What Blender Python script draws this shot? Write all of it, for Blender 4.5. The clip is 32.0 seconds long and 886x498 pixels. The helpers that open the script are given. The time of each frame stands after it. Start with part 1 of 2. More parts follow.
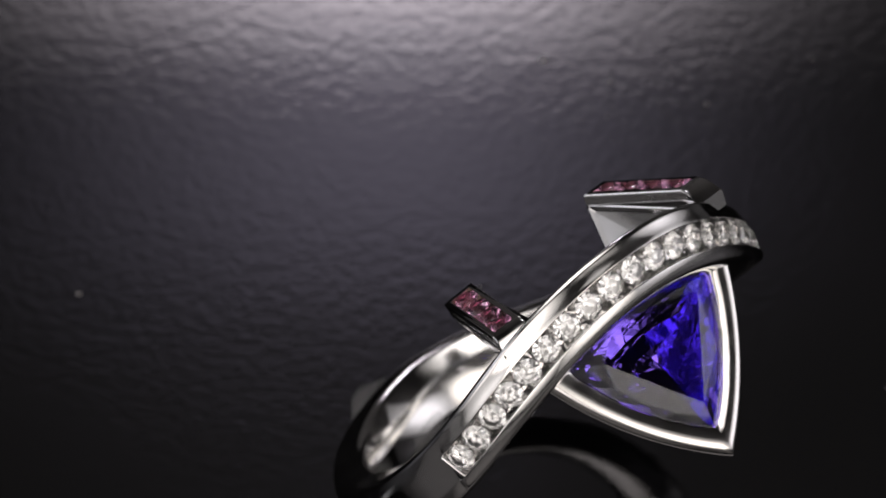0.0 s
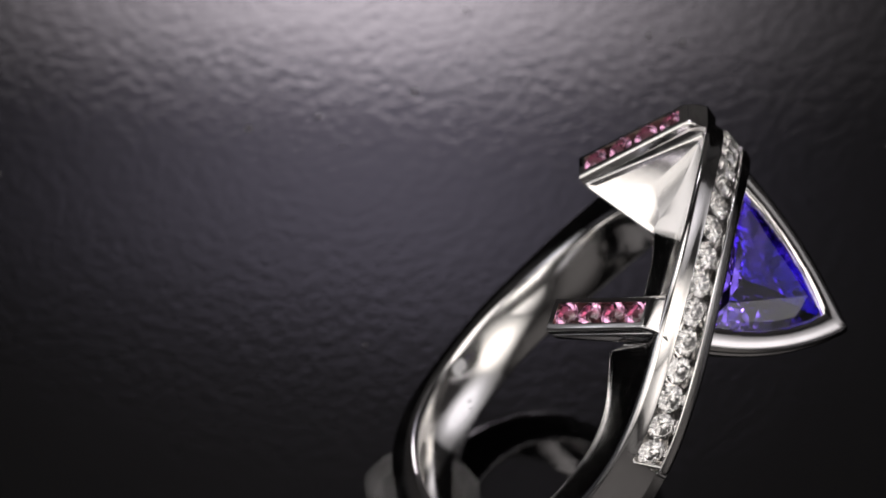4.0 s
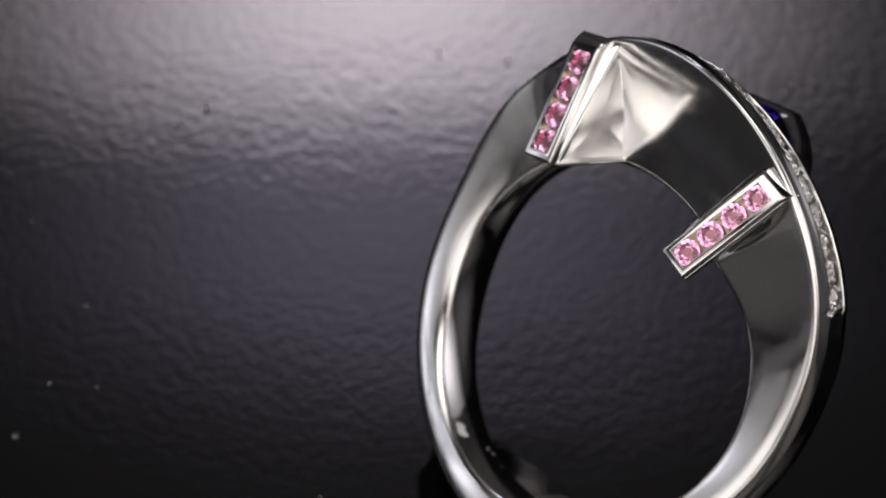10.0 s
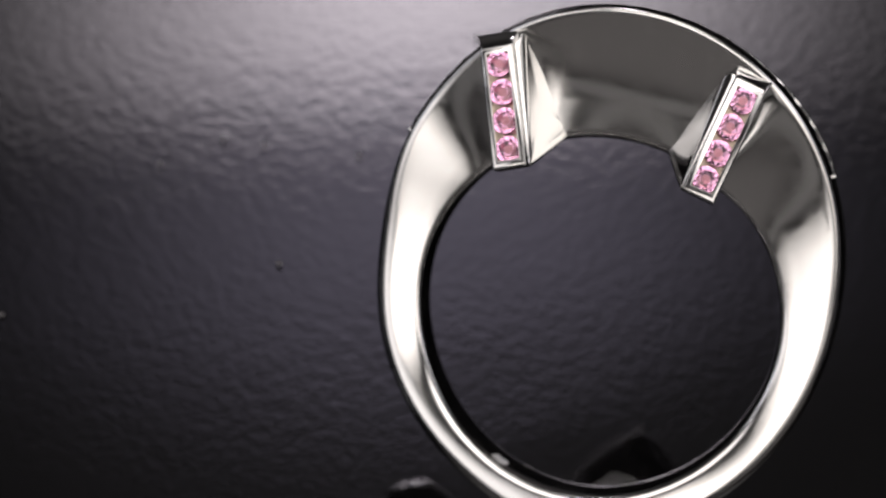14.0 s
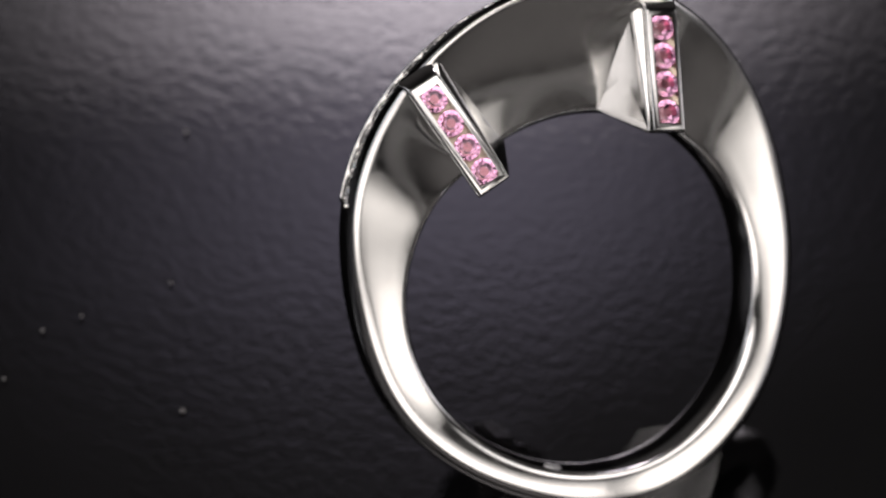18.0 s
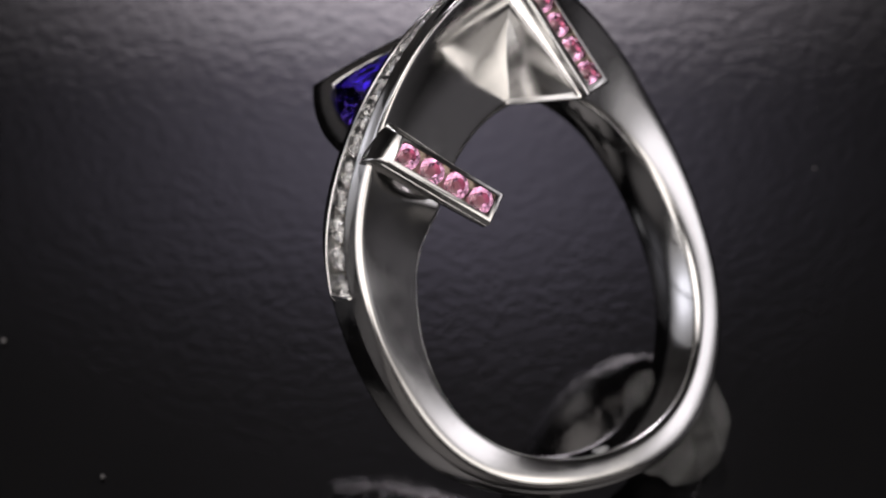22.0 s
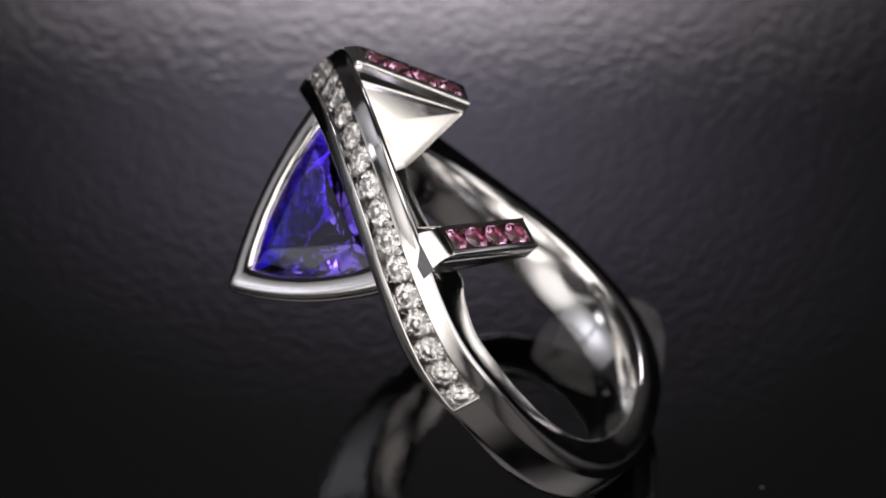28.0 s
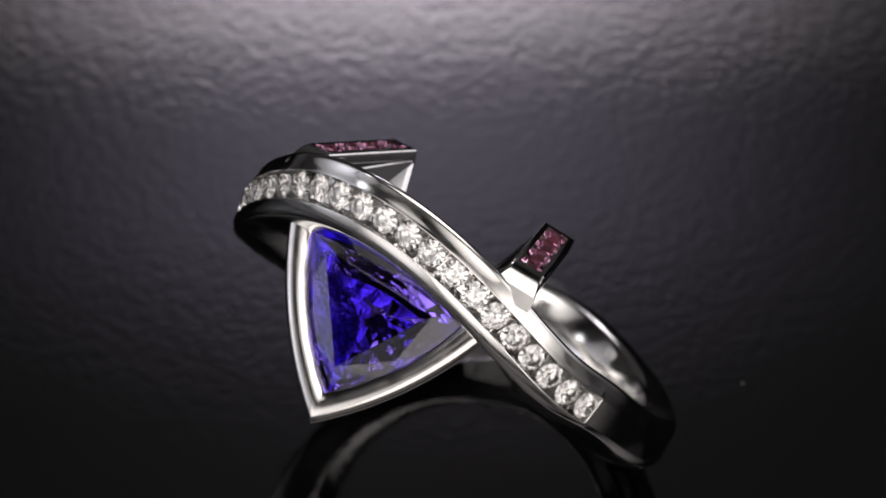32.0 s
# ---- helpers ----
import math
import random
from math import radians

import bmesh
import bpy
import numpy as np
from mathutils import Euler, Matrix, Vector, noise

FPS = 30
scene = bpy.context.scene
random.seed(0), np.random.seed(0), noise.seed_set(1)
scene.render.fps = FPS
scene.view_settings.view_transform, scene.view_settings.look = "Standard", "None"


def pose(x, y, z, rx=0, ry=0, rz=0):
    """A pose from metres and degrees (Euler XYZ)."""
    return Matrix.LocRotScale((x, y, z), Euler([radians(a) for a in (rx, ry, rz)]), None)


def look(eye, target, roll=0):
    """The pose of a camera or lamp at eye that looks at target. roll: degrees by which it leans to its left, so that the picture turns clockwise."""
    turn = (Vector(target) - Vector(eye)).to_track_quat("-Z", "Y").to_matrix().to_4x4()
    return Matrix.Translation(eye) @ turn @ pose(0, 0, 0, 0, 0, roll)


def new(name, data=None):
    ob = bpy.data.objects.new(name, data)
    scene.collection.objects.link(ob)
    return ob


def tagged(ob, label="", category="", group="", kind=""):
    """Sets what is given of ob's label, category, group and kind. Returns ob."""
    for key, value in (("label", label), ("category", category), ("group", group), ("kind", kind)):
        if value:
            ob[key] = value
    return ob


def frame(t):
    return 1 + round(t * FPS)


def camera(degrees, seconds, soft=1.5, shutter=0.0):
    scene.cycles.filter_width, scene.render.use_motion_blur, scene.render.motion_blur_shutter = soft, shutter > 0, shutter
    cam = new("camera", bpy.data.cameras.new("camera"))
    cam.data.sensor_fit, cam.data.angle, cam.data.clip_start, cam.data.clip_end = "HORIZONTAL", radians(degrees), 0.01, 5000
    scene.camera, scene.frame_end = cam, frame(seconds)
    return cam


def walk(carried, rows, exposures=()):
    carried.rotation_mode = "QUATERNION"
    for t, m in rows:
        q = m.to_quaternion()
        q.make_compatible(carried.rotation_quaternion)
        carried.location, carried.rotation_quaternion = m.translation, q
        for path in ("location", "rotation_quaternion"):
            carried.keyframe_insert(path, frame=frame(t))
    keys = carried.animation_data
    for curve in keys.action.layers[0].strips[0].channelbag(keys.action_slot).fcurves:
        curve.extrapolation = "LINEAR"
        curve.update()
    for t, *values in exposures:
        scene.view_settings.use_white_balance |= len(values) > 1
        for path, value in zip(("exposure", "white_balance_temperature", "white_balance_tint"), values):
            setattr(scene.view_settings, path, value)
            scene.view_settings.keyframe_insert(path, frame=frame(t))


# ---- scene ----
# ---- camera: fixed macro lens over a slow turntable ----
cam = camera(8.5, 32.0, soft=1.6)
EYE = pose(0, -0.18184, 0.23356, 39.872, 0.097, 1.383)
cam.data.dof.use_dof, cam.data.dof.focus_distance, cam.data.dof.aperture_fstop = True, 0.273, 80.0
walk(cam, [(0.0, EYE), (32.0, EYE)])

# ---- world and lights: a dark studio with a few soft lamps ----
world = bpy.data.worlds.new("studio")
scene.world = world
world.use_nodes = True
world.node_tree.nodes["Background"].inputs["Color"].default_value = (0.5, 0.52, 0.6, 1)
world.node_tree.nodes["Background"].inputs["Strength"].default_value = 0.004
scene.view_settings.exposure = 0.0

# unseen lamps, placed and sized by the reflections wanted in the metal
# softboxes: name, middle, aim, width, height, radiance of the hot middle, colour, how far the hot middle reaches (0 to 1)
SOFTBOXES = [
    ("front", (-0.05, -0.55, 0.265), (0, 0, 0.01), 0.86, 0.50, 2.1, (1.0, 0.935, 0.89), 0.9),
    ("front_west", (-0.45, -0.37, 0.225), (0, 0, 0.01), 0.50, 0.46, 1.25, (0.99, 0.94, 0.93), 0.9),
    ("front_east", (0.45, -0.37, 0.225), (0, 0, 0.01), 0.52, 0.46, 1.85, (1.0, 0.935, 0.88), 0.9),
    ("east", (0.57, 0.06, 0.15), (0, 0, 0.01), 0.66, 0.34, 1.35, (0.97, 0.93, 0.98), 0.6),
    ("west", (-0.57, 0.03, 0.18), (0, 0, 0.01), 0.56, 0.38, 1.45, (0.90, 0.90, 1.0), 0.3),
    ("west_spot", (-0.454, 0.02, 0.345), (0, 0, 0.01), 0.09, 0.09, 3.6, (0.95, 0.96, 1.0), 0.5),
    ("top", (0.0, -0.11, 0.58), (0, 0, 0.01), 0.94, 0.44, 2.6, (1.0, 0.945, 0.92), 0.9),
]


# ---- materials ----
def material(name):
    m = bpy.data.materials.new(name)
    m.use_nodes = True
    nt = m.node_tree
    return m, nt, nt.nodes["Principled BSDF"]


def node(nt, kind, **values):
    n = nt.nodes.new(kind)
    for k, v in values.items():
        n.inputs[k.replace("_", " ")].default_value = v
    return n


def coords(nt):
    return nt.nodes.new("ShaderNodeTexCoord").outputs["Object"]


def noise_of(nt, scale, detail=3.0, rough=0.5):
    n = node(nt, "ShaderNodeTexNoise", Scale=scale, Detail=detail, Roughness=rough)
    nt.links.new(coords(nt), n.inputs["Vector"])
    return n.outputs["Fac"]


def ramp(nt, fac, stops):
    r = nt.nodes.new("ShaderNodeValToRGB")
    els = r.color_ramp.elements
    while len(els) < len(stops):
        els.new(0.5)
    for e, (pos, c) in zip(els, stops):
        e.position, e.color = pos, (*c, 1) if len(c) == 3 else c
    nt.links.new(fac, r.inputs["Fac"])
    return r.outputs["Color"]


def bump(nt, bsdf, height, strength, distance, normal=None):
    b = node(nt, "ShaderNodeBump", Strength=strength, Distance=distance)
    nt.links.new(height, b.inputs["Height"])
    if normal:
        nt.links.new(normal, b.inputs["Normal"])
    nt.links.new(b.outputs["Normal"], bsdf.inputs["Normal"])
    return b.outputs["Normal"]


def metal_material(name, colour, rough, wave, size=220.0):
    m, nt, b = material(name)
    b.inputs["Metallic"].default_value = 1.0
    b.inputs["Base Color"].default_value = (*colour, 1)
    fac = noise_of(nt, 900.0, 4.0)
    nt.links.new(ramp(nt, fac, [(0.3, (rough * 0.7,) * 3), (0.75, (rough * 1.6,) * 3)]), b.inputs["Roughness"])
    n1 = bump(nt, b, noise_of(nt, size, 2.0), wave, 0.0002)
    bump(nt, b, noise_of(nt, 4000.0, 3.0, 0.7), 0.03, 0.00003, n1)
    return m


def gem_material(name, colour, ior, rough=0.0, clear=1.0):
    m, nt, b = material(name)
    b.inputs["Base Color"].default_value = (*colour, 1)
    b.inputs["Transmission Weight"].default_value = clear
    b.inputs["IOR"].default_value = ior
    b.inputs["Roughness"].default_value = rough
    return m


WHITE_GOLD = metal_material("white_gold", (0.77, 0.76, 0.75), 0.11, 0.05)
BEZEL_GOLD = metal_material("hand_finished_gold", (0.78, 0.76, 0.74), 0.13, 0.06)
# bright rippled gold for the reflectors added under the stones
REFLECTOR_GOLD = metal_material("reflector_gold", (0.86, 0.84, 0.82), 0.14, 0.9, 1300.0)
CHANNEL_GOLD = metal_material("channel_gold", (0.55, 0.45, 0.36), 0.25, 0.2)
STAMP = metal_material("stamped_metal", (0.26, 0.24, 0.22), 0.4, 0.3)
# the last value leaves a little opaque white in the diamonds, as painted sparkle
DIAMOND = gem_material("diamond", (1.0, 0.99, 0.98), 2.42, 0.0, 0.95)
PINK = gem_material("pink_sapphire", (1.0, 0.50, 0.79), 1.77)
TANZANITE = gem_material("tanzanite", (0.245, 0.14, 1.0), 1.70, 0.0, 1.0)


def disc_material():
    m, nt, b = material("black_gloss_disc")
    spots = ramp(nt, noise_of(nt, 60.0, 6.0, 0.6), [(0.35, (0.0005, 0.0005, 0.0006)), (0.7, (0.0014, 0.0013, 0.0015))])
    nt.links.new(spots, b.inputs["Base Color"])
    b.inputs["Roughness"].default_value = 0.6
    b.inputs["Specular IOR Level"].default_value = 0.0
    broad = noise_of(nt, 180.0, 2.0, 0.5)
    pebble = noise_of(nt, 1450.0, 4.0, 0.58)
    n1 = bump(nt, b, broad, 0.004, 0.001)
    n2 = bump(nt, b, pebble, 0.031, 0.00023, n1)
    total = b.outputs["BSDF"]
    # a clear lacquer over a slightly hazy one
    for colour, rough, normal in (((0.050, 0.049, 0.050), 0.03, n2), ((0.0003, 0.0003, 0.0003), 0.2, n1)):
        g = nt.nodes.new("ShaderNodeBsdfAnisotropic")
        g.distribution = "BECKMANN"
        g.inputs["Color"].default_value, g.inputs["Roughness"].default_value = (*colour, 1), rough
        nt.links.new(normal, g.inputs["Normal"])
        add = nt.nodes.new("ShaderNodeAddShader")
        nt.links.new(total, add.inputs[0])
        nt.links.new(g.outputs["BSDF"], add.inputs[1])
        total = add.outputs["Shader"]
    nt.links.new(total, nt.nodes["Material Output"].inputs["Surface"])
    return m


DISC = disc_material()


def glow_material(name, half, centre, colour, strength, stops):
    """A lit diffuser cloth: hot at centre, fading over the half sizes by (distance, share) stops."""
    m, nt, b = material(name)
    shift = nt.nodes.new("ShaderNodeVectorMath")
    shift.operation = "SUBTRACT"
    shift.inputs[1].default_value = (*centre, 0)
    nt.links.new(coords(nt), shift.inputs[0])
    scale = nt.nodes.new("ShaderNodeVectorMath")
    scale.operation = "MULTIPLY"
    scale.inputs[1].default_value = (1 / half[0], 1 / half[1], 0)
    nt.links.new(shift.outputs["Vector"], scale.inputs[0])
    length = nt.nodes.new("ShaderNodeVectorMath")
    length.operation = "LENGTH"
    nt.links.new(scale.outputs["Vector"], length.inputs[0])
    r = nt.nodes.new("ShaderNodeMath")
    r.operation = "MULTIPLY"
    r.inputs[1].default_value = 1 / 1.5
    nt.links.new(length.outputs["Value"], r.inputs[0])
    glow = ramp(nt, r.outputs["Value"], [(p / 1.5, tuple(q * c for c in colour)) for p, q in stops])
    b.inputs["Base Color"].default_value = (0.5, 0.5, 0.5, 1)
    b.inputs["Roughness"].default_value = 0.9
    nt.links.new(glow, b.inputs["Emission Color"])
    b.inputs["Emission Strength"].default_value = strength
    return m


def putty_material():
    m, nt, b = material("clear_putty")
    nt.links.new(ramp(nt, noise_of(nt, 700.0, 4.0), [(0.3, (0.26, 0.255, 0.25)), (0.7, (0.40, 0.40, 0.40))]), b.inputs["Base Color"])
    nt.links.new(ramp(nt, noise_of(nt, 300.0, 3.0), [(0.3, (0.07,) * 3), (0.7, (0.21,) * 3)]), b.inputs["Alpha"])
    b.inputs["IOR"].default_value = 1.3
    b.inputs["Roughness"].default_value = 0.38
    bump(nt, b, noise_of(nt, 1400.0, 3.0), 0.35, 0.0002)
    return m


PUTTY = putty_material()


def plain_material(name, colour, rough):
    m, nt, b = material(name)
    c2 = tuple(min(1, c * 1.5) for c in colour)
    nt.links.new(ramp(nt, noise_of(nt, 14.0, 5.0), [(0.3, colour), (0.7, c2)]), b.inputs["Base Color"])
    b.inputs["Roughness"].default_value = rough
    bump(nt, b, noise_of(nt, 90.0, 4.0), 0.2, 0.001)
    return m


SURROUND_GREY = plain_material("surround_grey", (0.13, 0.126, 0.128), 0.9)
TABLE_GREY = plain_material("table_grey", (0.03, 0.03, 0.032), 0.7)
DUST = plain_material("dust", (0.10, 0.095, 0.095), 0.8)

# ---- the ring's own frame: x across, u up its face, v along the finger axis, in millimetres ----
ACROSS = Vector((-0.68990, -0.72390, 0))
AHEAD = Vector((0.72390, -0.68990, 0))
LEAN = radians(40)
UP = AHEAD * math.sin(LEAN) + Vector((0, 0, math.cos(LEAN)))
AXIS = -AHEAD * math.cos(LEAN) + Vector((0, 0, math.sin(LEAN)))
CENTRE = ACROSS * 2.6 + AHEAD * 0.9 + Vector((0, 0, 10.6))
TO_PLACE = Matrix.Scale(0.001, 4) @ Matrix.Translation(CENTRE) @ Matrix((ACROSS, UP, AXIS)).transposed().to_4x4()


def part(name, bm, mat, parent, label="", smooth=None, place=TO_PLACE):
    """One mesh object from a bmesh in millimetres."""
    bmesh.ops.recalc_face_normals(bm, faces=bm.faces)
    bm.transform(place)
    me = bpy.data.meshes.new(name)
    bm.to_mesh(me)
    bm.free()
    me.materials.append(mat)
    if smooth is not None:
        for f in me.polygons:
            f.use_smooth = True
        me.set_sharp_from_angle(angle=radians(smooth))
    ob = new(name, me)
    ob.parent = parent
    if label:
        ob["label"] = label
    return ob


def rounded(pts, radii, steps=3):
    """A closed outline of 2D points with its corners rounded."""
    out, n = [], len(pts)
    for i in range(n):
        a, b, c = (np.array(pts[j % n], float) for j in (i - 1, i, i + 1))
        r = radii[i] if hasattr(radii, "__len__") else radii
        la, lc = np.linalg.norm(a - b), np.linalg.norm(c - b)
        p = b + (a - b) * min(0.45, r / max(la, 1e-6))
        q = b + (c - b) * min(0.45, r / max(lc, 1e-6))
        for k in range(steps + 1):
            s = k / steps
            out.append(p * (1 - s) ** 2 + b * 2 * s * (1 - s) + q * s * s)
    return out


def loft(rings, closed=True, caps=True):
    """A skin over rings of 3D points, all of one length."""
    bm = bmesh.new()
    vs = [[bm.verts.new(p) for p in r] for r in rings]
    n = len(vs[0])
    for i in range(len(vs) if closed else len(vs) - 1):
        a, b = vs[i], vs[(i + 1) % len(vs)]
        for j in range(n):
            bm.faces.new((a[j], a[(j + 1) % n], b[(j + 1) % n], b[j]))
    if not closed and caps:
        bm.faces.new(vs[0])
        bm.faces.new(vs[-1][::-1])
    return bm


# ---- the line of the crown: where the channel of small stones runs, and the shank below it ----
ROW_A, ROW_B = 39.8, 143.6


def row_line(deg):
    d = (deg - 90) / 50
    rho = np.polyval((0.559, 0.122, -3.169, -0.475, 15.439), d) + 0.55 * max(0, (deg - 112) / 31.6) ** 2 + 0.15 * max(0, (68 - deg) / 28) ** 2
    v = np.polyval((2.334, 0.766, -5.849, -0.951, 2.864), d)
    return rho, v


def step01(x, a, b):
    s = min(1, max(0, (x - a) / (b - a)))
    return s * s * (3 - 2 * s)


# the shank below the row, as angle, radius and height; a smooth curve runs through them into the row at both ends
SHANK = [(165, 11.56, -1.63), (200, 11.01, -1.76), (235, 10.64, -0.77), (270, 10.93, 0.16), (305, 10.91, -0.47), (340, 11.05, -1.43), (375, 11.95, -1.47)]
SHANK_HALF = 1.40
GRID = np.arange(-90, 270, 1.0)


def shank_table(col):
    """Radius (1) or height (2) at each degree of GRID."""
    ends = [(a, *row_line(a)) for a in (118, 130, 142)], [(a + 360, *row_line(a)) for a in (41, 53, 65)]
    k = np.array(ends[0] + SHANK + ends[1], float)
    x, y = k[:, 0], k[:, col]
    slope = np.gradient(y, x)
    out = []
    for a in GRID:
        if 41 <= a <= 142:
            out.append(row_line(a)[col - 1])
            continue
        q = a if a > 142 else a + 360
        n = min(max(int(np.searchsorted(x, q, "right")) - 1, 0), len(x) - 2)
        h = x[n + 1] - x[n]
        t = (q - x[n]) / h
        out.append((2 * t ** 3 - 3 * t * t + 1) * y[n] + (t ** 3 - 2 * t * t + t) * h * slope[n] + (3 * t * t - 2 * t ** 3) * y[n + 1] + (t ** 3 - t * t) * h * slope[n + 1])
    c = np.array(out)
    w = np.exp(-0.5 * (np.arange(-12, 13) / 4.0) ** 2)
    return np.convolve(np.concatenate((c[-12:], c, c[:12])), w / w.sum(), "valid")


def half_table():
    return np.array([SHANK_HALF + (1.62 - SHANK_HALF) * step01(a, -30, 45) * (1 - step01(a, 138, 213)) for a in GRID])


def crown(deg):
    """Radius, height along the axis, half width and tilt of the crown at an angle."""
    d = (deg + 90) % 360 - 90
    rho, v, hw = (np.interp(d, GRID, t, period=360) for t in TABLE)
    tilt = radians(12) * math.exp(-((d - 90) / 45) ** 2)
    return rho, v, hw, tilt


TABLE = [shank_table(1), shank_table(2), half_table()]


def round_at(deg, rho, v):
    a = radians(deg)
    return Vector((rho * math.cos(a), rho * math.sin(a), v))


def softened(line, sigma):
    """A closed outline of 2D points, worn round over a length sigma."""
    step = np.linalg.norm(np.roll(line, -1, 0) - line, axis=1)
    share = (step + np.roll(step, 1)) / 2
    run = np.concatenate(([0], np.cumsum(step)))
    gap = run[:-1, None] - run[None, :-1]
    gap = np.abs(gap - run[-1] * np.round(gap / run[-1]))
    w = np.exp(-0.5 * (gap / sigma) ** 2) * share
    return (w @ line) / w.sum(1, keepdims=True)


def band_section(deg):
    rho, v, hw, tilt = crown(deg)
    d = (deg + 90) % 360 - 90
    top = step01(d, 57, 63) * (1 - step01(d, 117, 123))
    g = step01(d, ROW_A - 0.3, ROW_A + 0.3) * (1 - step01(d, ROW_B - 0.3, ROW_B + 0.3))
    head = step01(d, -15, 42) * (1 - step01(d, 140, 195))
    near = step01(d, 8, 42) * (1 - step01(d, 141, 176))
    dome_back, dome_front = 0.54 - 0.37 * head, 0.30 - 0.13 * near
    # the front wall of the channel thins towards the ends of the row
    hf = hw - 0.62 * math.exp(-((d - 147) / 18) ** 2) - 0.2 * math.exp(-((d - 40) / 15) ** 2)
    n2, b2 = np.array((math.cos(tilt), -math.sin(tilt))), np.array((math.sin(tilt), math.cos(tilt)))
    c = np.array((rho, v))

    def at(b, n=0.0):
        return c + b2 * b + n2 * (n - (dome_back * (b / hw) ** 2 if b > 0 else dome_front * (b / hf) ** 2))

    ends = step01(d, -20, 34) * (1 - step01(d, 148, 200))
    flare = step01(d, 0, 48) * (1 - step01(d, 132, 180))
    inner_front = np.array((8.85, (v - 2.05) * (1 - ends) + min(v - hw - 0.05, -0.7) * ends))
    back, front = at(hw + 0.15 * head) - np.array((0, 0.08 * (1 - top))), at(-max(0.86, hf))
    # the flat back face keeps an even slope up to the bars; between them it dishes
    even = back[1] - (back[0] - 8.85) * math.tan(radians(4 + 5 * flare))
    inner_back = np.array((8.85 + 0.15 * top, even * (1 - top) + 1.7 * top))
    mid = (inner_back + back) / 2 + np.array((0.02 * (1 - top), 0.035 * (1 - top) - 0.45 * top))
    pts = [inner_back, mid, back, at(0.9 * (hw - 0.7) / 1.1 + 0.35), at(0.72, 0.08 * g), at(0.66, -0.9 * g), at(-0.66, -0.9 * g), at(-0.72, 0.1 * g), at(-max(0.76, hf * 0.8), 0.12 * g), front, (front + inner_front) / 2, inner_front, (inner_front + inner_back) / 2 - np.array((0.3, 0))]
    radii = [0.3, 9, 0.42 + 0.2 * (1 - head), 0.4, 0.08, 0.03, 0.03, 0.08, 0.55, 0.8, 9, 0.3, 9]
    line = np.array(rounded(pts, radii, 4))
    return [round_at(deg, *p) for p in line + (softened(line, 0.6) - line) * (1 - near) * np.clip((line[:, :1] - 9.3) / 0.7, 0, 1) * np.where(line[:, 1:] > v + 0.4, 0.35, 1)]


def angles_round():
    a = list(np.arange(-90, 270, 1.0))
    for e in (ROW_A, ROW_B):
        a += [e - 0.3, e - 0.15, e, e + 0.15, e + 0.3]
    return sorted(set(round(x, 2) for x in a))


# ---- stones ----
def brilliant(r, n=8):
    """A round brilliant with its girdle at height 0 and its table upwards, in units of its radius r."""
    bm = bmesh.new()
    m = 2 * n
    gird = [bm.verts.new((r * math.cos(2 * math.pi * k / m), r * math.sin(2 * math.pi * k / m), 0)) for k in range(m)]
    low = [bm.verts.new((v.co.x, v.co.y, -0.05 * r)) for v in gird]
    star = [bm.verts.new((0.79 * r * math.cos(2 * math.pi * (k + 0.5) / n), 0.79 * r * math.sin(2 * math.pi * (k + 0.5) / n), 0.17 * r)) for k in range(n)]
    table = [bm.verts.new((0.56 * r * math.cos(2 * math.pi * k / n), 0.56 * r * math.sin(2 * math.pi * k / n), 0.31 * r)) for k in range(n)]
    pav = [bm.verts.new((0.22 * r * math.cos(2 * math.pi * (k + 0.5) / n), 0.22 * r * math.sin(2 * math.pi * (k + 0.5) / n), -0.70 * r)) for k in range(n)]
    culet = bm.verts.new((0, 0, -0.88 * r))
    bm.faces.new(table)
    for k in range(n):
        k1 = (k + 1) % n
        g0, g1, g2 = gird[2 * k], gird[2 * k + 1], gird[(2 * k + 2) % m]
        l0, l1, l2 = low[2 * k], low[2 * k + 1], low[(2 * k + 2) % m]
        bm.faces.new((table[k], star[k], table[k1]))
        bm.faces.new((g0, g1, star[k]))
        bm.faces.new((g1, g2, star[k]))
        bm.faces.new((g0, star[k], table[k], star[k - 1]))
        bm.faces.new((g0, l0, l1, g1))
        bm.faces.new((g1, l1, l2, g2))
        bm.faces.new((l0, pav[k], l1))
        bm.faces.new((l1, pav[k], l2))
        bm.faces.new((l0, pav[k - 1], culet, pav[k]))
    return bm


def frame_of(o, x, z):
    """A pose with its z along z and its x near x, at o."""
    z = Vector(z).normalized()
    y = z.cross(Vector(x)).normalized()
    x = y.cross(z)
    m = Matrix((x, y, z)).transposed().to_4x4()
    m.translation = o
    return m


def stone(mesh, name, mat, parent, m):
    ob = new(name, mesh)
    ob.parent = parent
    ob.matrix_local = TO_PLACE @ m
    return ob


def mesh_of(name, bm, mat):
    bmesh.ops.recalc_face_normals(bm, faces=bm.faces)
    me = bpy.data.meshes.new(name)
    bm.to_mesh(me)
    bm.free()
    me.materials.append(mat)
    return me


ring = tagged(new("ring"), "white gold ring with violet-blue trillion stone, diamonds and pink bars", "ring")


def build_band():
    part("band", loft([band_section(a) for a in angles_round()]), WHITE_GOLD, ring, "polished white gold band with a channel along its crown", 52)


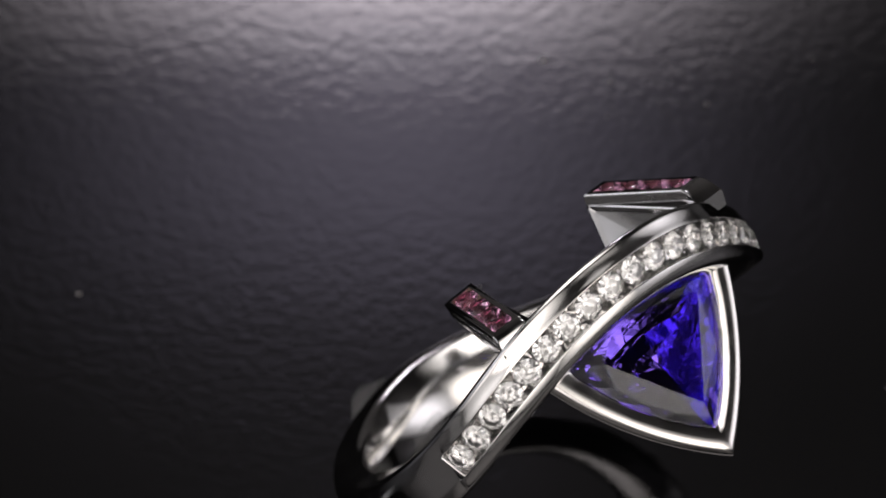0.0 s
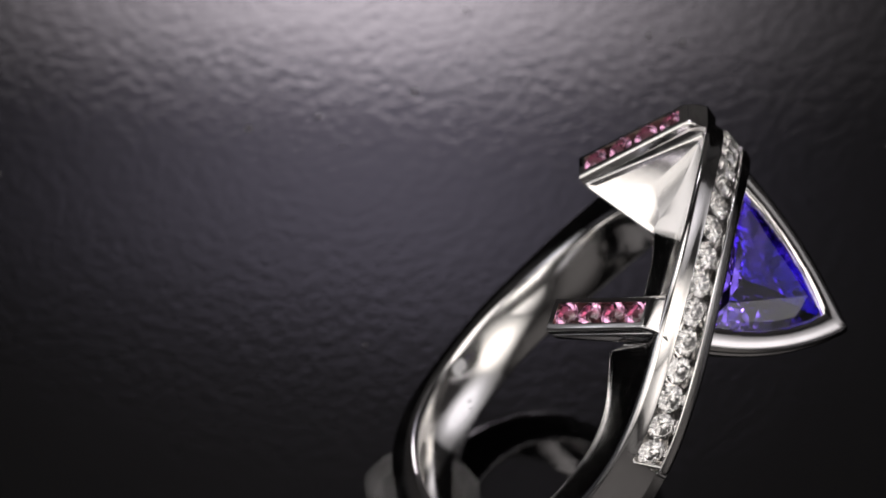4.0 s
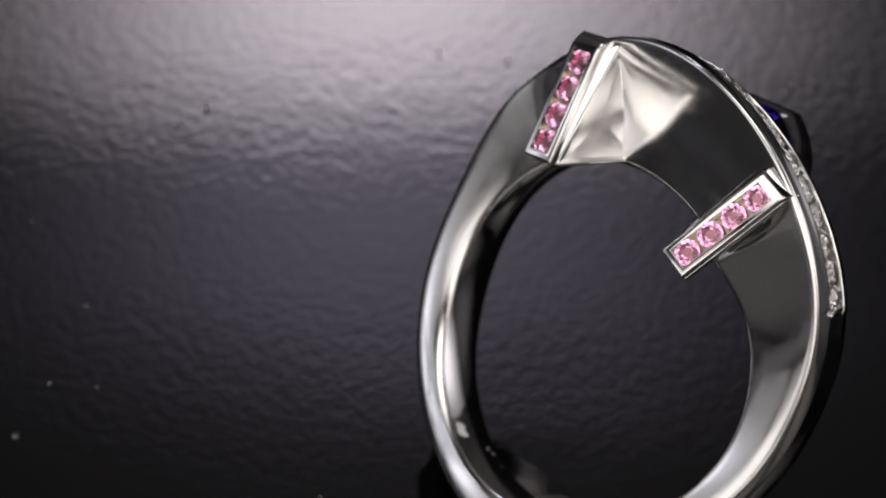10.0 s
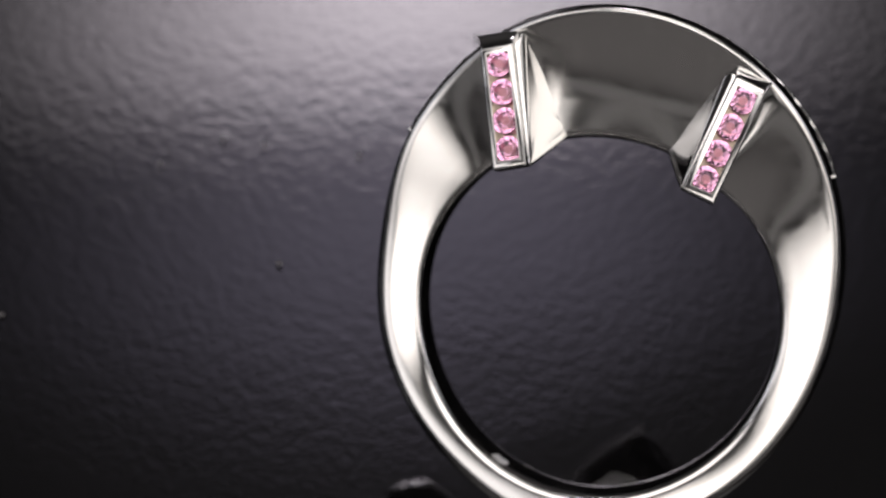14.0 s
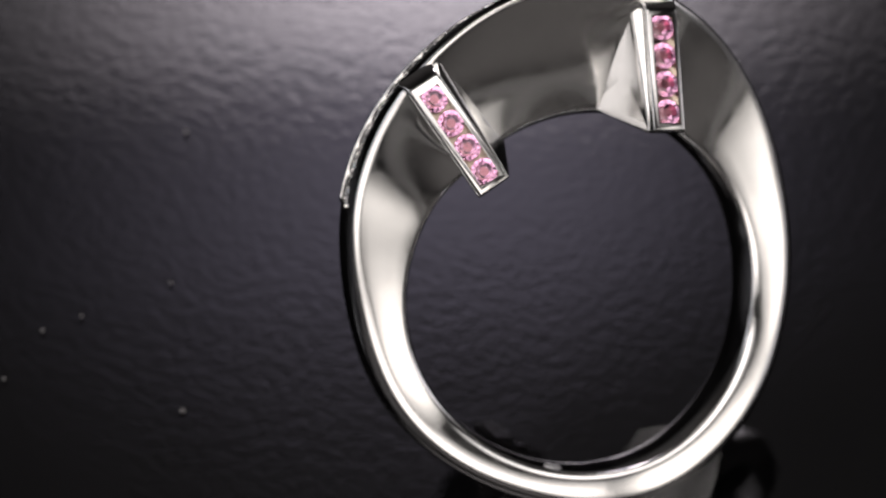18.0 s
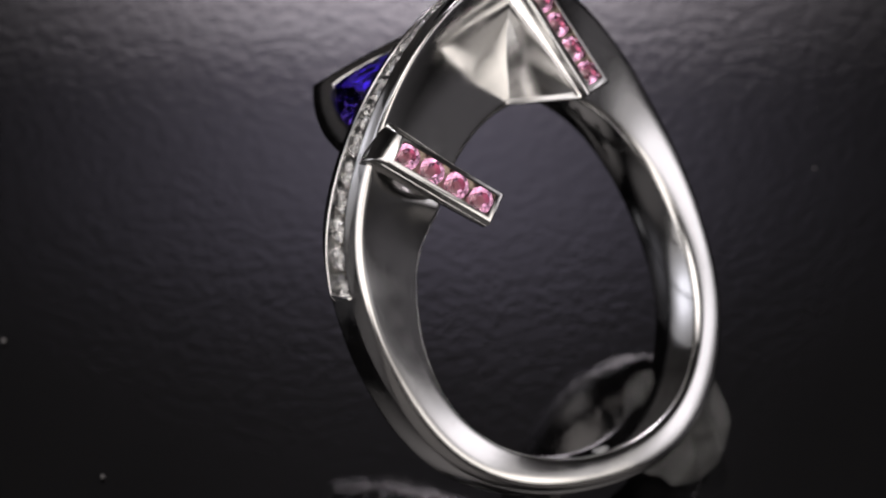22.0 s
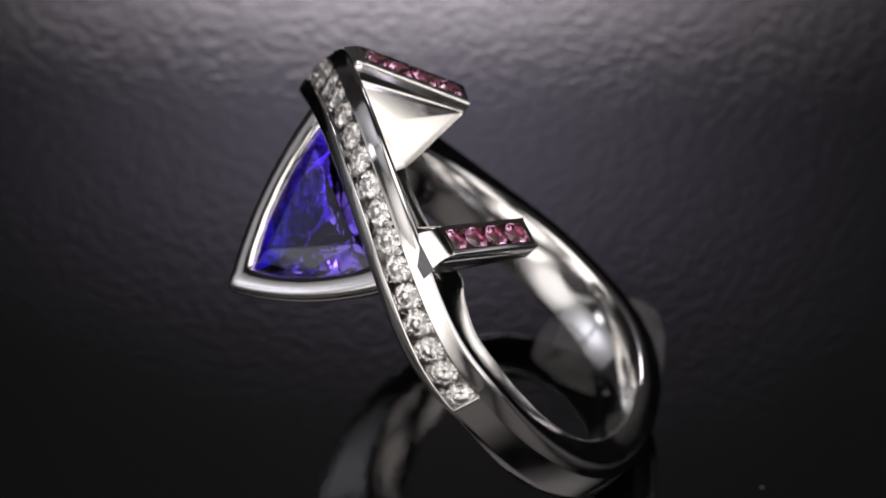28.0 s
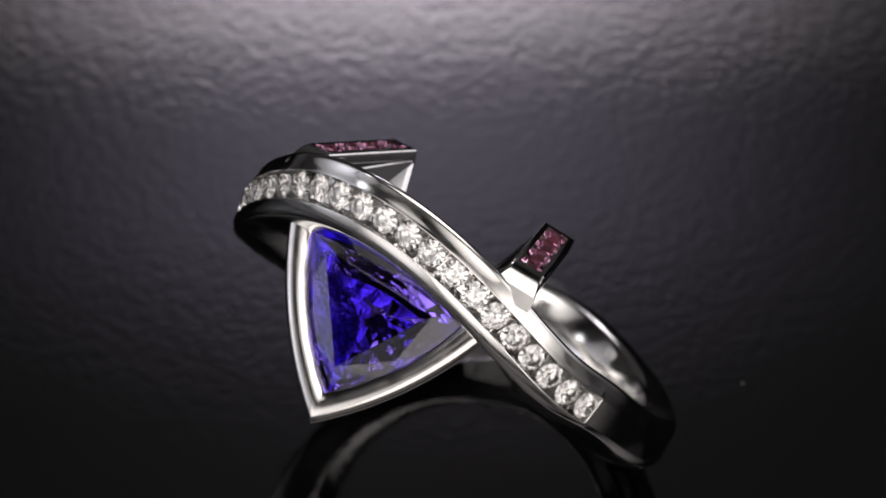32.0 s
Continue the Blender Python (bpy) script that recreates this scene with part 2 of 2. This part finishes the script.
def build_row():
    me = mesh_of("diamond", brilliant(0.67), DIAMOND)
    fine = np.linspace(42.4 - 1.0, 141.3 + 1.0, 800)
    pts = [round_at(a, *row_line(a)) for a in fine]
    run = np.concatenate(([0], np.cumsum([(q - p).length for p, q in zip(pts, pts[1:])])))
    a0, a1 = np.interp((42.4, 141.3), fine, run)
    for k in range(20):
        s = a0 + (a1 - a0) * k / 19
        a = np.interp(s, run, fine)
        rho, v, hw, tilt = crown(a)
        o = round_at(a, rho, v)
        t = (round_at(a + 0.5, *crown(a + 0.5)[:2]) - round_at(a - 0.5, *crown(a - 0.5)[:2])).normalized()
        n = Vector((math.cos(radians(a)) * math.cos(tilt), math.sin(radians(a)) * math.cos(tilt), -math.sin(tilt)))
        n = (n - t * n.dot(t)).normalized()
        stone(me, "diamond", DIAMOND, ring, frame_of(o - n * 0.14, t, n) @ Matrix.Rotation(random.random() * 6.3, 4, "Z"))


def build_channel_floor():
    """A bright strip added on the bottom of the channel, to lighten the row of stones."""
    rings = []
    for a in np.arange(ROW_A + 0.4, ROW_B - 0.3, 0.9):
        rho, v, hw, tilt = crown(a)
        n2, b2 = np.array((math.cos(tilt), -math.sin(tilt))), np.array((math.sin(tilt), math.cos(tilt)))
        rings.append([round_at(a, *(np.array((rho, v)) + b2 * b + n2 * n)) for b, n in ((-0.65, -0.80), (0.65, -0.80), (0.65, -0.97), (-0.65, -0.97))])
    part("channel_floor", loft(rings, closed=False), REFLECTOR_GOLD, ring, "bright strip added along the floor of the channel")


def build_channel_ends():
    """A thin bright lip that closes the channel at each end of the row."""
    for a in (ROW_A + 0.1, ROW_B - 0.1):
        rho, v, hw, tilt = crown(a)
        t = (round_at(a + 0.5, *crown(a + 0.5)[:2]) - round_at(a - 0.5, *crown(a - 0.5)[:2])).normalized()
        n = Vector((math.cos(radians(a)) * math.cos(tilt), math.sin(radians(a)) * math.cos(tilt), -math.sin(tilt)))
        n = (n - t * n.dot(t)).normalized()
        bm = bmesh.new()
        bmesh.ops.create_cube(bm, size=1)
        for q in bm.verts:
            q.co = Vector((q.co.x * 0.2, q.co.y * 1.40, q.co.z * 0.5 - 0.17))
        bmesh.ops.bevel(bm, geom=list(bm.edges), offset=0.07, segments=3, affect="EDGES", profile=0.5)
        part("channel_end", bm, WHITE_GOLD, ring, "thin bright lip at the end of the row", 40, TO_PLACE @ frame_of(round_at(a, rho, v), t, n))


# ---- the two set bars on the back ----
def build_bar(sx):
    """sx: 1 or -1, the side of the ring."""
    def V(x, u, v):
        return Vector((sx * x, u, v))
    outer, inner = V(6.10, 12.72, 3.95), V(4.52, 7.42, 5.66)
    along = (outer - inner).normalized()
    wide = V(-0.93, 0.35, 0.06)
    wide = (wide - along * wide.dot(along)).normalized()
    up = along.cross(wide) * sx
    if up.z < 0:
        up = -up
    half, deep = 0.83, 0.5
    oi, oo, ii, io = outer + wide * half, outer - wide * half, inner + wide * half, inner - wide * half
    # wedge under the stones: it widens inwards to a crease on the panel
    pts = [q - up * deep for q in (oi + wide * 0.05, oo - wide * 0.05, ii + wide * 0.05, io - wide * 0.05)]
    pts += [io - up * 0.95, oo - up * 1.7, V(4.95, 13.75, 3.0), V(2.15, 8.85, 1.0), ii - up * 0.75, oi + along * 0.48 - up * 0.66, oo + along * 0.42 - up * 0.72]
    bm = bmesh.new()
    for q in pts:
        bm.verts.new(q)
    bmesh.ops.convex_hull(bm, input=bm.verts)
    bmesh.ops.dissolve_limit(bm, angle_limit=radians(3), verts=bm.verts, edges=bm.edges)
    side = max(bm.faces, key=lambda f: f.calc_area() if f.normal.dot(V(-0.9, -0.3, 0.3)) > 0.4 else 0)
    bmesh.ops.inset_individual(bm, faces=[side], thickness=0.27, depth=-0.09, use_even_offset=True)
    bmesh.ops.poke(bm, faces=[side], offset=-0.07)
    bmesh.ops.bevel(bm, geom=[e for e in bm.edges if e.calc_face_angle(0) > 0.35], offset=0.14, segments=4, affect="EDGES", profile=0.5, clamp_overlap=True)
    # the foot that runs from the end of the stones into the crown
    rings = []
    for k in range(9):
        q = k / 8
        o, w, h = outer + along * (0.95 * q - 0.1), half - 0.005 + 0.22 * q ** 2.5, -0.012 - 0.78 * q ** 2
        rings.append([o + wide * x + up * y for x, y in rounded([(-w, h), (w, h), (w, -1.6), (-w, -1.6)], [0.16, 0.16, 0.05, 0.05], 4)])
    foot = loft(rings, closed=False)
    side_mesh = bpy.data.meshes.new("foot")
    foot.to_mesh(side_mesh)
    foot.free()
    bm.from_mesh(side_mesh)
    bpy.data.meshes.remove(side_mesh)
    bar = part("bar", bm, WHITE_GOLD, ring, "white gold bar set with four pink stones", 30)
    # rim of the bar's channel
    lx, ly = (outer - inner).length / 2, half
    m = frame_of((outer + inner) / 2, along, up)
    bm = bmesh.new()
    out = [(-lx, -ly), (lx, -ly), (lx, ly), (-lx, ly)]
    ends = 0.28, 0.16
    win = [(-lx + ends[0], -ly + 0.22), (lx - ends[1], -ly + 0.22), (lx - ends[1], ly - 0.22), (-lx + ends[0], ly - 0.22)]
    rings = []
    for o, w, h in ((0, 0, -deep - 0.02), (0, 0, -0.20), (0.01, 0, -0.10), (0.05, 0, -0.03), (0.10, 0, 0), (None, 0.08, 0), (None, 0.035, -0.03), (None, 0.005, -0.08), (None, 0, -0.16), (None, 0, -deep - 0.02)):
        src = out if o is not None else win
        g = o if o is not None else -w
        rings.append([Vector((x - math.copysign(g, x), y - math.copysign(g, y), h)) for x, y in src])
    part("channel_rim", loft(rings), WHITE_GOLD, bar, "bright bevelled rim", 40, TO_PLACE @ m)
    bm = bmesh.new()
    vs = [bm.verts.new((x, y, -deep + 0.01)) for x, y in win]
    bm.faces.new(vs)
    vs2 = [bm.verts.new((x, y, -deep - 0.1)) for x, y in win]
    bm.faces.new(vs2[::-1])
    for k in range(4):
        bm.faces.new((vs[k - 1], vs[k], vs2[k], vs2[k - 1]))
    part("channel_floor", bm, CHANNEL_GOLD, bar, "warm reflecting channel floor", None, TO_PLACE @ m)
    me = mesh_of("pink_stone", brilliant(0.64), PINK)
    first = -lx + 0.9
    for k in range(4):
        o = m @ Vector((first + 1.375 * k, 0, -0.12))
        ob = stone(me, "pink_stone", PINK, bar, frame_of(o, along, up) @ Matrix.Rotation(random.random() * 6.3, 4, "Z"))


# ---- the trillion stone in its bezel ----
TIP, WING = Vector((0, 13.25, -7.38)), Vector((6.25, 12.65, 1.25))


def trillion_line(inset, count=10, bulge=0.75):
    """The outline, with bowed sides, in the stone's own plane."""
    back = Vector((0, WING.y, WING.z))
    c = (TIP + 2 * back) / 3
    x = Vector((1, 0, 0))
    y = (TIP - back).normalized()
    n = x.cross(y)
    if n.y < 0:
        n = -n
    corners = [Vector(((q - c).dot(x), (q - c).dot(y))) for q in (TIP, WING, Vector((-WING.x, WING.y, WING.z)))]
    k = 1 - inset / 3.2
    corners = [q * k for q in corners]
    out = []
    for i in range(3):
        a, b = corners[i], corners[(i + 1) % 3]
        side = Vector(((b - a).y, -(b - a).x)).normalized()
        if side.dot((a + b) / 2) < 0:
            side = -side
        for s in np.linspace(0, 1, count, endpoint=False):
            out.append(a.lerp(b, s) + side * (bulge * k * 4 * s * (1 - s)))
    m = Matrix((x, y, n)).transposed().to_4x4()
    m.translation = c
    return out, m


def build_bezel():
    rings = []
    for inset, h in ((0.95, -2.9), (0.40, -1.7), (0.08, -0.80), (0.0, -0.46), (0.03, -0.26), (0.10, -0.10), (0.21, -0.02), (0.40, 0.03), (0.60, 0.03), (0.74, 0.0), (0.83, -0.06), (0.88, -0.16), (0.92, -0.40), (1.0, -0.8), (1.4, -2.9)):
        line, m = trillion_line(inset, 24)
        inside = step01(inset, 0.45, 0.75) * step01(h, -0.9, -0.3)
        # the pushed metal lies unevenly along its inner edge
        rings.append([Vector((q.x, q.y, h)) * (1 + 0.016 * inside * (noise.noise(Vector((q.x, q.y, 0)) * 1.1) + 0.6 * noise.noise(Vector((q.x, q.y, 3)) * 2.6))) for q in line])
    bezel = part("bezel", loft(rings), BEZEL_GOLD, ring, "polished white gold three-cornered bezel", 50, TO_PLACE @ m)
    bm = bmesh.new()
    levels = []
    for inset, h, count, bow in ((0.80, -0.26, 8, 0.9), (0.80, -0.38, 8, 0.9), (1.18, 0.03, 4, 0.85), (1.62, 0.34, 1, 0.0)):
        line, m = trillion_line(inset, count, bow)
        levels.append([bm.verts.new((q.x, q.y, h + (random.uniform(-0.04, 0.04) if count == 4 else 0))) for q in line])
    upper, lower, mid, table = levels
    n = len(upper)
    for k in range(n):
        bm.faces.new((upper[k - 1], upper[k], lower[k], lower[k - 1]))

    def zip_rings(a, b):
        """Triangles between two closed rings of different counts."""
        i = j = 0
        na, nb = len(a), len(b)
        while i < na or j < nb:
            if j >= nb or (i < na and (i + 0.5) / na <= (j + 0.5) / nb):
                bm.faces.new((a[i % na], a[(i + 1) % na], b[j % nb]))
                i += 1
            else:
                bm.faces.new((a[i % na], b[(j + 1) % nb], b[j % nb]))
                j += 1

    zip_rings(upper, mid)
    zip_rings(mid, table)
    bm.faces.new(table)
    # unseen bright cup added under the stone to throw light back through it
    rings = []
    for inset, h in ((0.93, -0.50), (1.95, -1.70), (2.7, -2.32), (3.05, -2.86), (3.05, -3.0), (0.98, -3.0)):
        line, m = trillion_line(inset, 8, 0.7)
        rings.append([Vector((q.x, q.y, h)) for q in line])
    part("stone_reflector", loft(rings), REFLECTOR_GOLD, bezel, "unseen bright metal reflector added under the stone", 40, TO_PLACE @ m)
    line, m = trillion_line(1.42, 8, 0.85)
    p0 = [bm.verts.new((q.x, q.y, -0.93 + random.uniform(-0.07, 0.07))) for q in line]
    line, m = trillion_line(2.1, 4, 0.7)
    p1 = [bm.verts.new((q.x, q.y, -1.52 + random.uniform(-0.09, 0.09))) for q in line]
    line, m = trillion_line(2.72, 2, 0.4)
    p2 = [bm.verts.new((q.x, q.y, -2.04 + random.uniform(-0.08, 0.08))) for q in line]
    culet = bm.verts.new((0.15, -0.15, -2.38))
    zip_rings(lower, p0)
    zip_rings(p0, p1)
    zip_rings(p1, p2)
    for k in range(len(p2)):
        bm.faces.new((p2[k - 1], p2[k], culet))
    part("trillion_stone", bm, TANZANITE, bezel, "faceted violet-blue trillion-cut stone", None, TO_PLACE @ m)


def build_hallmark():
    """Four worn stamped strokes inside the shank."""
    bm = bmesh.new()
    for k, tall in enumerate((0.55, 0.5, 0.55, 0.4)):
        a = -15.0 + 2.1 * k
        g = bmesh.ops.create_cube(bm, size=1)
        m = frame_of(round_at(a, 8.83, -1.7), Vector((-math.sin(radians(a)), math.cos(radians(a)), 0)), Vector((math.cos(radians(a)), math.sin(radians(a)), 0)))
        for q in g["verts"]:
            q.co = m @ Vector((q.co.x * 0.16, q.co.y * tall, q.co.z * 0.06))
    part("hallmark", bm, STAMP, ring, "small dark stamped marks")


build_band()
build_hallmark()
build_row()
build_channel_floor()
build_channel_ends()
build_bar(1)
build_bar(-1)
build_bezel()

# ---- putty that holds the ring up ----
putty = tagged(new("putty"), "translucent lump of clear putty under the ring's shank", "putty")


def lump(name, centre, size, seed):
    bm = bmesh.new()
    bmesh.ops.create_icosphere(bm, subdivisions=4, radius=1)
    off = Vector((seed * 3.1, seed, 0))
    for v in bm.verts:
        k = 1 + 0.28 * noise.noise(v.co * 1.6 + off) + 0.08 * noise.noise(v.co * 5 + off)
        v.co = Vector([math.copysign(abs(q) ** 0.62, q) for q in v.co]) * 0.88  # squarish lump
        v.co = Vector((v.co.x * size[0], v.co.y * size[1], v.co.z * size[2])) * k + Vector(centre)
        v.co.z = max(v.co.z, 0.02)
    return part(name, bm, PUTTY, putty, "", 60, Matrix.Scale(0.001, 4))


lump("lump", (-6.7, 0.2, 1.2), (2.7, 3.2, 2.2), 1)
RESIDUE = plain_material("putty_residue", (0.45, 0.45, 0.46), 0.5)
for x, u, v, w, sd in ((-2.5, -8.25, -1.0, 0.55, 2), (-1.6, -8.5, -1.2, 0.4, 3), (-3.7, -7.75, 0.0, 0.5, 5), (-3.0, -8.1, -0.4, 0.35, 7), (-1.9, -8.45, -0.1, 0.4, 9)):
    bm = bmesh.new()
    bmesh.ops.create_icosphere(bm, subdivisions=3, radius=1)
    for q in bm.verts:
        k = w * (1 + 0.5 * noise.noise(q.co * 2.2 + Vector((sd, 0, 0))) + 0.3 * noise.noise(q.co * 6 + Vector((0, sd, 0))))
        along = Vector((-u, x, 0)).normalized()
        inward = Vector((-x, -u, 0)).normalized()
        q.co = Vector((x, u, v)) + along * q.co.x * k + inward * (q.co.y * k * 0.22 - 0.15) + Vector((0, 0, q.co.z * k * 0.7))
    part("smear", bm, RESIDUE, putty, "whitish smear of putty on the metal", 60)

# ---- the turntable disc, the table under it and unseen dark walls added round it ----
def disc_height(r, a):
    """The disc runs out of true and is a little warped."""
    lean = 0.30 * math.cos(a) + WARP * math.cos(2 * (a - radians(WARP_AT)))
    return -r * radians(lean) * min(1.0, r / 4.0)


WARP, WARP_AT = 0.15, -4.0
disc_bm = bmesh.new()
radii = [1.0, 2.0, 4.0] + [4.0 * 1.16 ** k for k in range(1, 24)]
prof = [(r, 0.0) for r in radii if r < 124] + [(124.0, 0.0), (124.7, -0.3), (125.0, -1.0), (125.0, -7.0), (124.0, -8.0)]
vs = []
for k in range(128):
    a = 2 * math.pi * k / 128
    vs.append([disc_bm.verts.new((r * math.cos(a), r * math.sin(a), z + disc_height(r, a))) for r, z in prof])
for k in range(128):
    for j in range(len(prof) - 1):
        disc_bm.faces.new((vs[k - 1][j], vs[k][j], vs[k][j + 1], vs[k - 1][j + 1]))
disc_bm.faces.new([r[0] for r in vs])
disc_bm.faces.new([r[-1] for r in vs][::-1])
turntable = tagged(new("turntable"), "glossy black turntable disc with faint orange-peel texture", "turntable")
part("disc", disc_bm, DISC, turntable, "", 30, Matrix.Scale(0.001, 4))


def slab(name, x0, x1, y0, y1, z0, z1, mat, label):
    bm = bmesh.new()
    bmesh.ops.create_cube(bm, size=1)
    for v in bm.verts:
        v.co = Vector(((x0 + x1) / 2 + v.co.x * (x1 - x0), (y0 + y1) / 2 + v.co.y * (y1 - y0), (z0 + z1) / 2 + v.co.z * (z1 - z0)))
    ob = part(name, bm, mat, None, "", None, Matrix.Identity(4))
    return tagged(ob, label, "", "", "structure")


slab("floor", -0.75, 0.75, -0.75, 0.75, -0.06, -0.012, TABLE_GREY, "dark grey table top under the turntable")
# walls and ceiling are added; their grey sets the fill in the metal
for nm, x0, x1, y0, y1 in (("wall_north", -0.75, 0.75, 0.75, 0.78), ("wall_south", -0.75, 0.75, -0.78, -0.75), ("wall_west", -0.78, -0.75, -0.75, 0.75), ("wall_east", 0.75, 0.78, -0.75, 0.75)):
    slab(nm, x0, x1, y0, y1, -0.06, 1.5, SURROUND_GREY, "unseen dark grey wall added round the turntable")
slab("ceiling", -0.78, 0.78, -0.78, 0.78, 1.5, 1.53, SURROUND_GREY, "unseen dark grey ceiling added over the turntable")

# ---- the softboxes round the turntable, unseen and guessed from reflections, on added poles ----
def build_softbox(m, w, h, mat):
    """m: the pose of its face, w and h: half sizes in metres."""
    box = tagged(new("softbox"), "unseen black softbox with a glowing white diffuser cloth, on an added pole", "softbox", "softboxes round the turntable")
    box.matrix_world = m
    bm = bmesh.new()
    bmesh.ops.create_grid(bm, x_segments=2, y_segments=2, size=1)
    bmesh.ops.scale(bm, vec=(w, h, 1), verts=bm.verts)
    bmesh.ops.reverse_faces(bm, faces=bm.faces)
    part("diffuser", bm, mat, box, "glowing white cloth", None, Matrix.Identity(4))
    outer = [(-w, -h), (w, -h), (w, h), (-w, h)]
    rings = [[Vector((x * k, y * k, z)) for x, y in outer] for k, z in ((1.0, -0.006), (1.04, -0.006), (1.04, 0.01), (0.35, 0.10), (0.3, 0.10), (1.0, 0.012))]
    part("shell", loft(rings), TABLE_GREY, box, "black cloth shell", None, Matrix.Identity(4))
    foot = m @ Vector((0, 0, 0.097))
    end = 1.5 if foot.z > 0.5 else -0.012
    pole = bmesh.new()
    bmesh.ops.create_cone(pole, cap_ends=True, segments=16, radius1=0.008, radius2=0.008, depth=abs(end - foot.z))
    bmesh.ops.translate(pole, verts=pole.verts, vec=(foot.x, foot.y, (end + foot.z) / 2))
    pole.transform(m.inverted())
    part("pole", pole, TABLE_GREY, box, "dark metal pole", 30, Matrix.Identity(4))


def back_glow_material():
    """The back panel: a glow drawn for the disc's sheen, hot at its lower edge, fading upwards and to its sides."""
    m, nt, b = material("back_glow_panel")
    split = nt.nodes.new("ShaderNodeSeparateXYZ")
    nt.links.new(coords(nt), split.inputs["Vector"])

    def calc(kind, a, c):
        n = nt.nodes.new("ShaderNodeMath")
        n.operation = kind
        for k, q in enumerate((a, c)):
            if isinstance(q, (int, float)):
                n.inputs[k].default_value = q
            else:
                nt.links.new(q, n.inputs[k])
        return n.outputs["Value"]

    up = calc("DIVIDE", calc("ADD", split.outputs["Y"], 0.05), 0.10)
    x = calc("SUBTRACT", split.outputs["X"], 0.006)
    across = calc("POWER", 2.718, calc("MULTIPLY", calc("MULTIPLY", x, x), -0.5 / 0.0248 ** 2))
    rows = ((0.0, 12.0, 0.99), (0.12, 11.6, 0.99), (0.2, 10.0, 1.0), (0.245, 6.5, 1.02), (0.275, 3.1, 1.06), (0.30, 1.85, 1.14), (0.36, 1.53, 1.20), (0.48, 1.20, 1.22), (0.6, 0.46, 1.18), (0.684, 0.16, 1.13), (0.79, 0.06, 1.08), (1.0, 0.02, 1.05))
    glow = ramp(nt, up, [(p, (q / 12, q / 12 * 0.925, q / 12 * blue)) for p, q, blue in rows])
    b.inputs["Base Color"].default_value = (0.25, 0.25, 0.25, 1)
    b.inputs["Roughness"].default_value = 0.9
    nt.links.new(glow, b.inputs["Emission Color"])
    nt.links.new(calc("MULTIPLY", across, 12.0), b.inputs["Emission Strength"])
    return m


build_softbox(look((-0.0116, 0.299, 0.342), (0, -0.18184, -0.23356)), 0.13, 0.13, back_glow_material())
for nm, eye, target, w, h, power, colour, hot in SOFTBOXES:
    stops = [(0.0, 1.0), (0.15 + 0.45 * hot, 0.85), (0.3 + 0.5 * hot, 0.5), (0.55 + 0.45 * hot, 0.22), (1.0 + 0.2 * hot, 0.07), (1.42, 0.02)]
    glow = glow_material(nm + "_diffuser", (w / 2, h / 2), (0.0, 0.0), colour, power, stops)
    build_softbox(look(eye, target), w / 2, h / 2, glow)

# turntable hub between disc and table
hub = bmesh.new()
bmesh.ops.create_cone(hub, cap_ends=True, segments=64, radius1=70, radius2=70, depth=4.0)
bmesh.ops.translate(hub, verts=hub.verts, vec=(0, 0, -10.0))
part("hub", hub, TABLE_GREY, turntable, "dark plastic hub", 30, Matrix.Scale(0.001, 4))

# ---- dust on the disc ----
specks = bmesh.new()
for x, y, r in ((17.4, 4.58, 0.26), (-23.5, 9.75, 0.28), (-0.15, 26.07, 0.3), (26.1, 2.7, 0.2), (-12.5, 30.7, 0.25), (3.3, 24.7, 0.2), (13.9, 26.6, 0.15), (3.2, 22.3, 0.14), (-18.7, -19.6, 0.2), (-17.6, -15.6, 0.2), (25.1, -12.2, 0.25), (26.5, 6.3, 0.2), (-3.2, 10.7, 0.15), (8.4, 23.3, 0.22), (21.5, -2.7, 0.2), (24.7, 1.1, 0.18), (3.3, -32.8, 0.2), (-24.6, -7.2, 0.18), (-21.7, -6.5, 0.14), (22.0, 18.2, 0.22), (20.8, 19.6, 0.2), (-9.2, 23.8, 0.16), (-11.6, -32.5, 0.2)):
    g = bmesh.ops.create_icosphere(specks, subdivisions=2, radius=0.58 * r)
    for v in g["verts"]:
        v.co *= 1 + 0.3 * noise.noise(v.co * 6 + Vector((x, y, 0)))
        v.co.z *= 0.6
        v.co += Vector((x, y, r * 0.25))
dust = part("dust", specks, DUST, None, "", 60, Matrix.Scale(0.001, 4))
tagged(dust, "pale dust specks on the black disc", "dust", "", "stuff")


# ---- the turntable turns all that stands on it ----
def motions():
    knots = (0, 35.85, 70.97, 106.19, 140.70, 174.87, 209.40, 243.99, 278.48)
    for thing in (ring, putty, turntable, dust):
        walk(thing, [(k / 2, pose(0, 0, 0, 0, 0, float(np.interp(k / 2, range(0, 33, 4), knots)))) for k in range(65)])


motions()
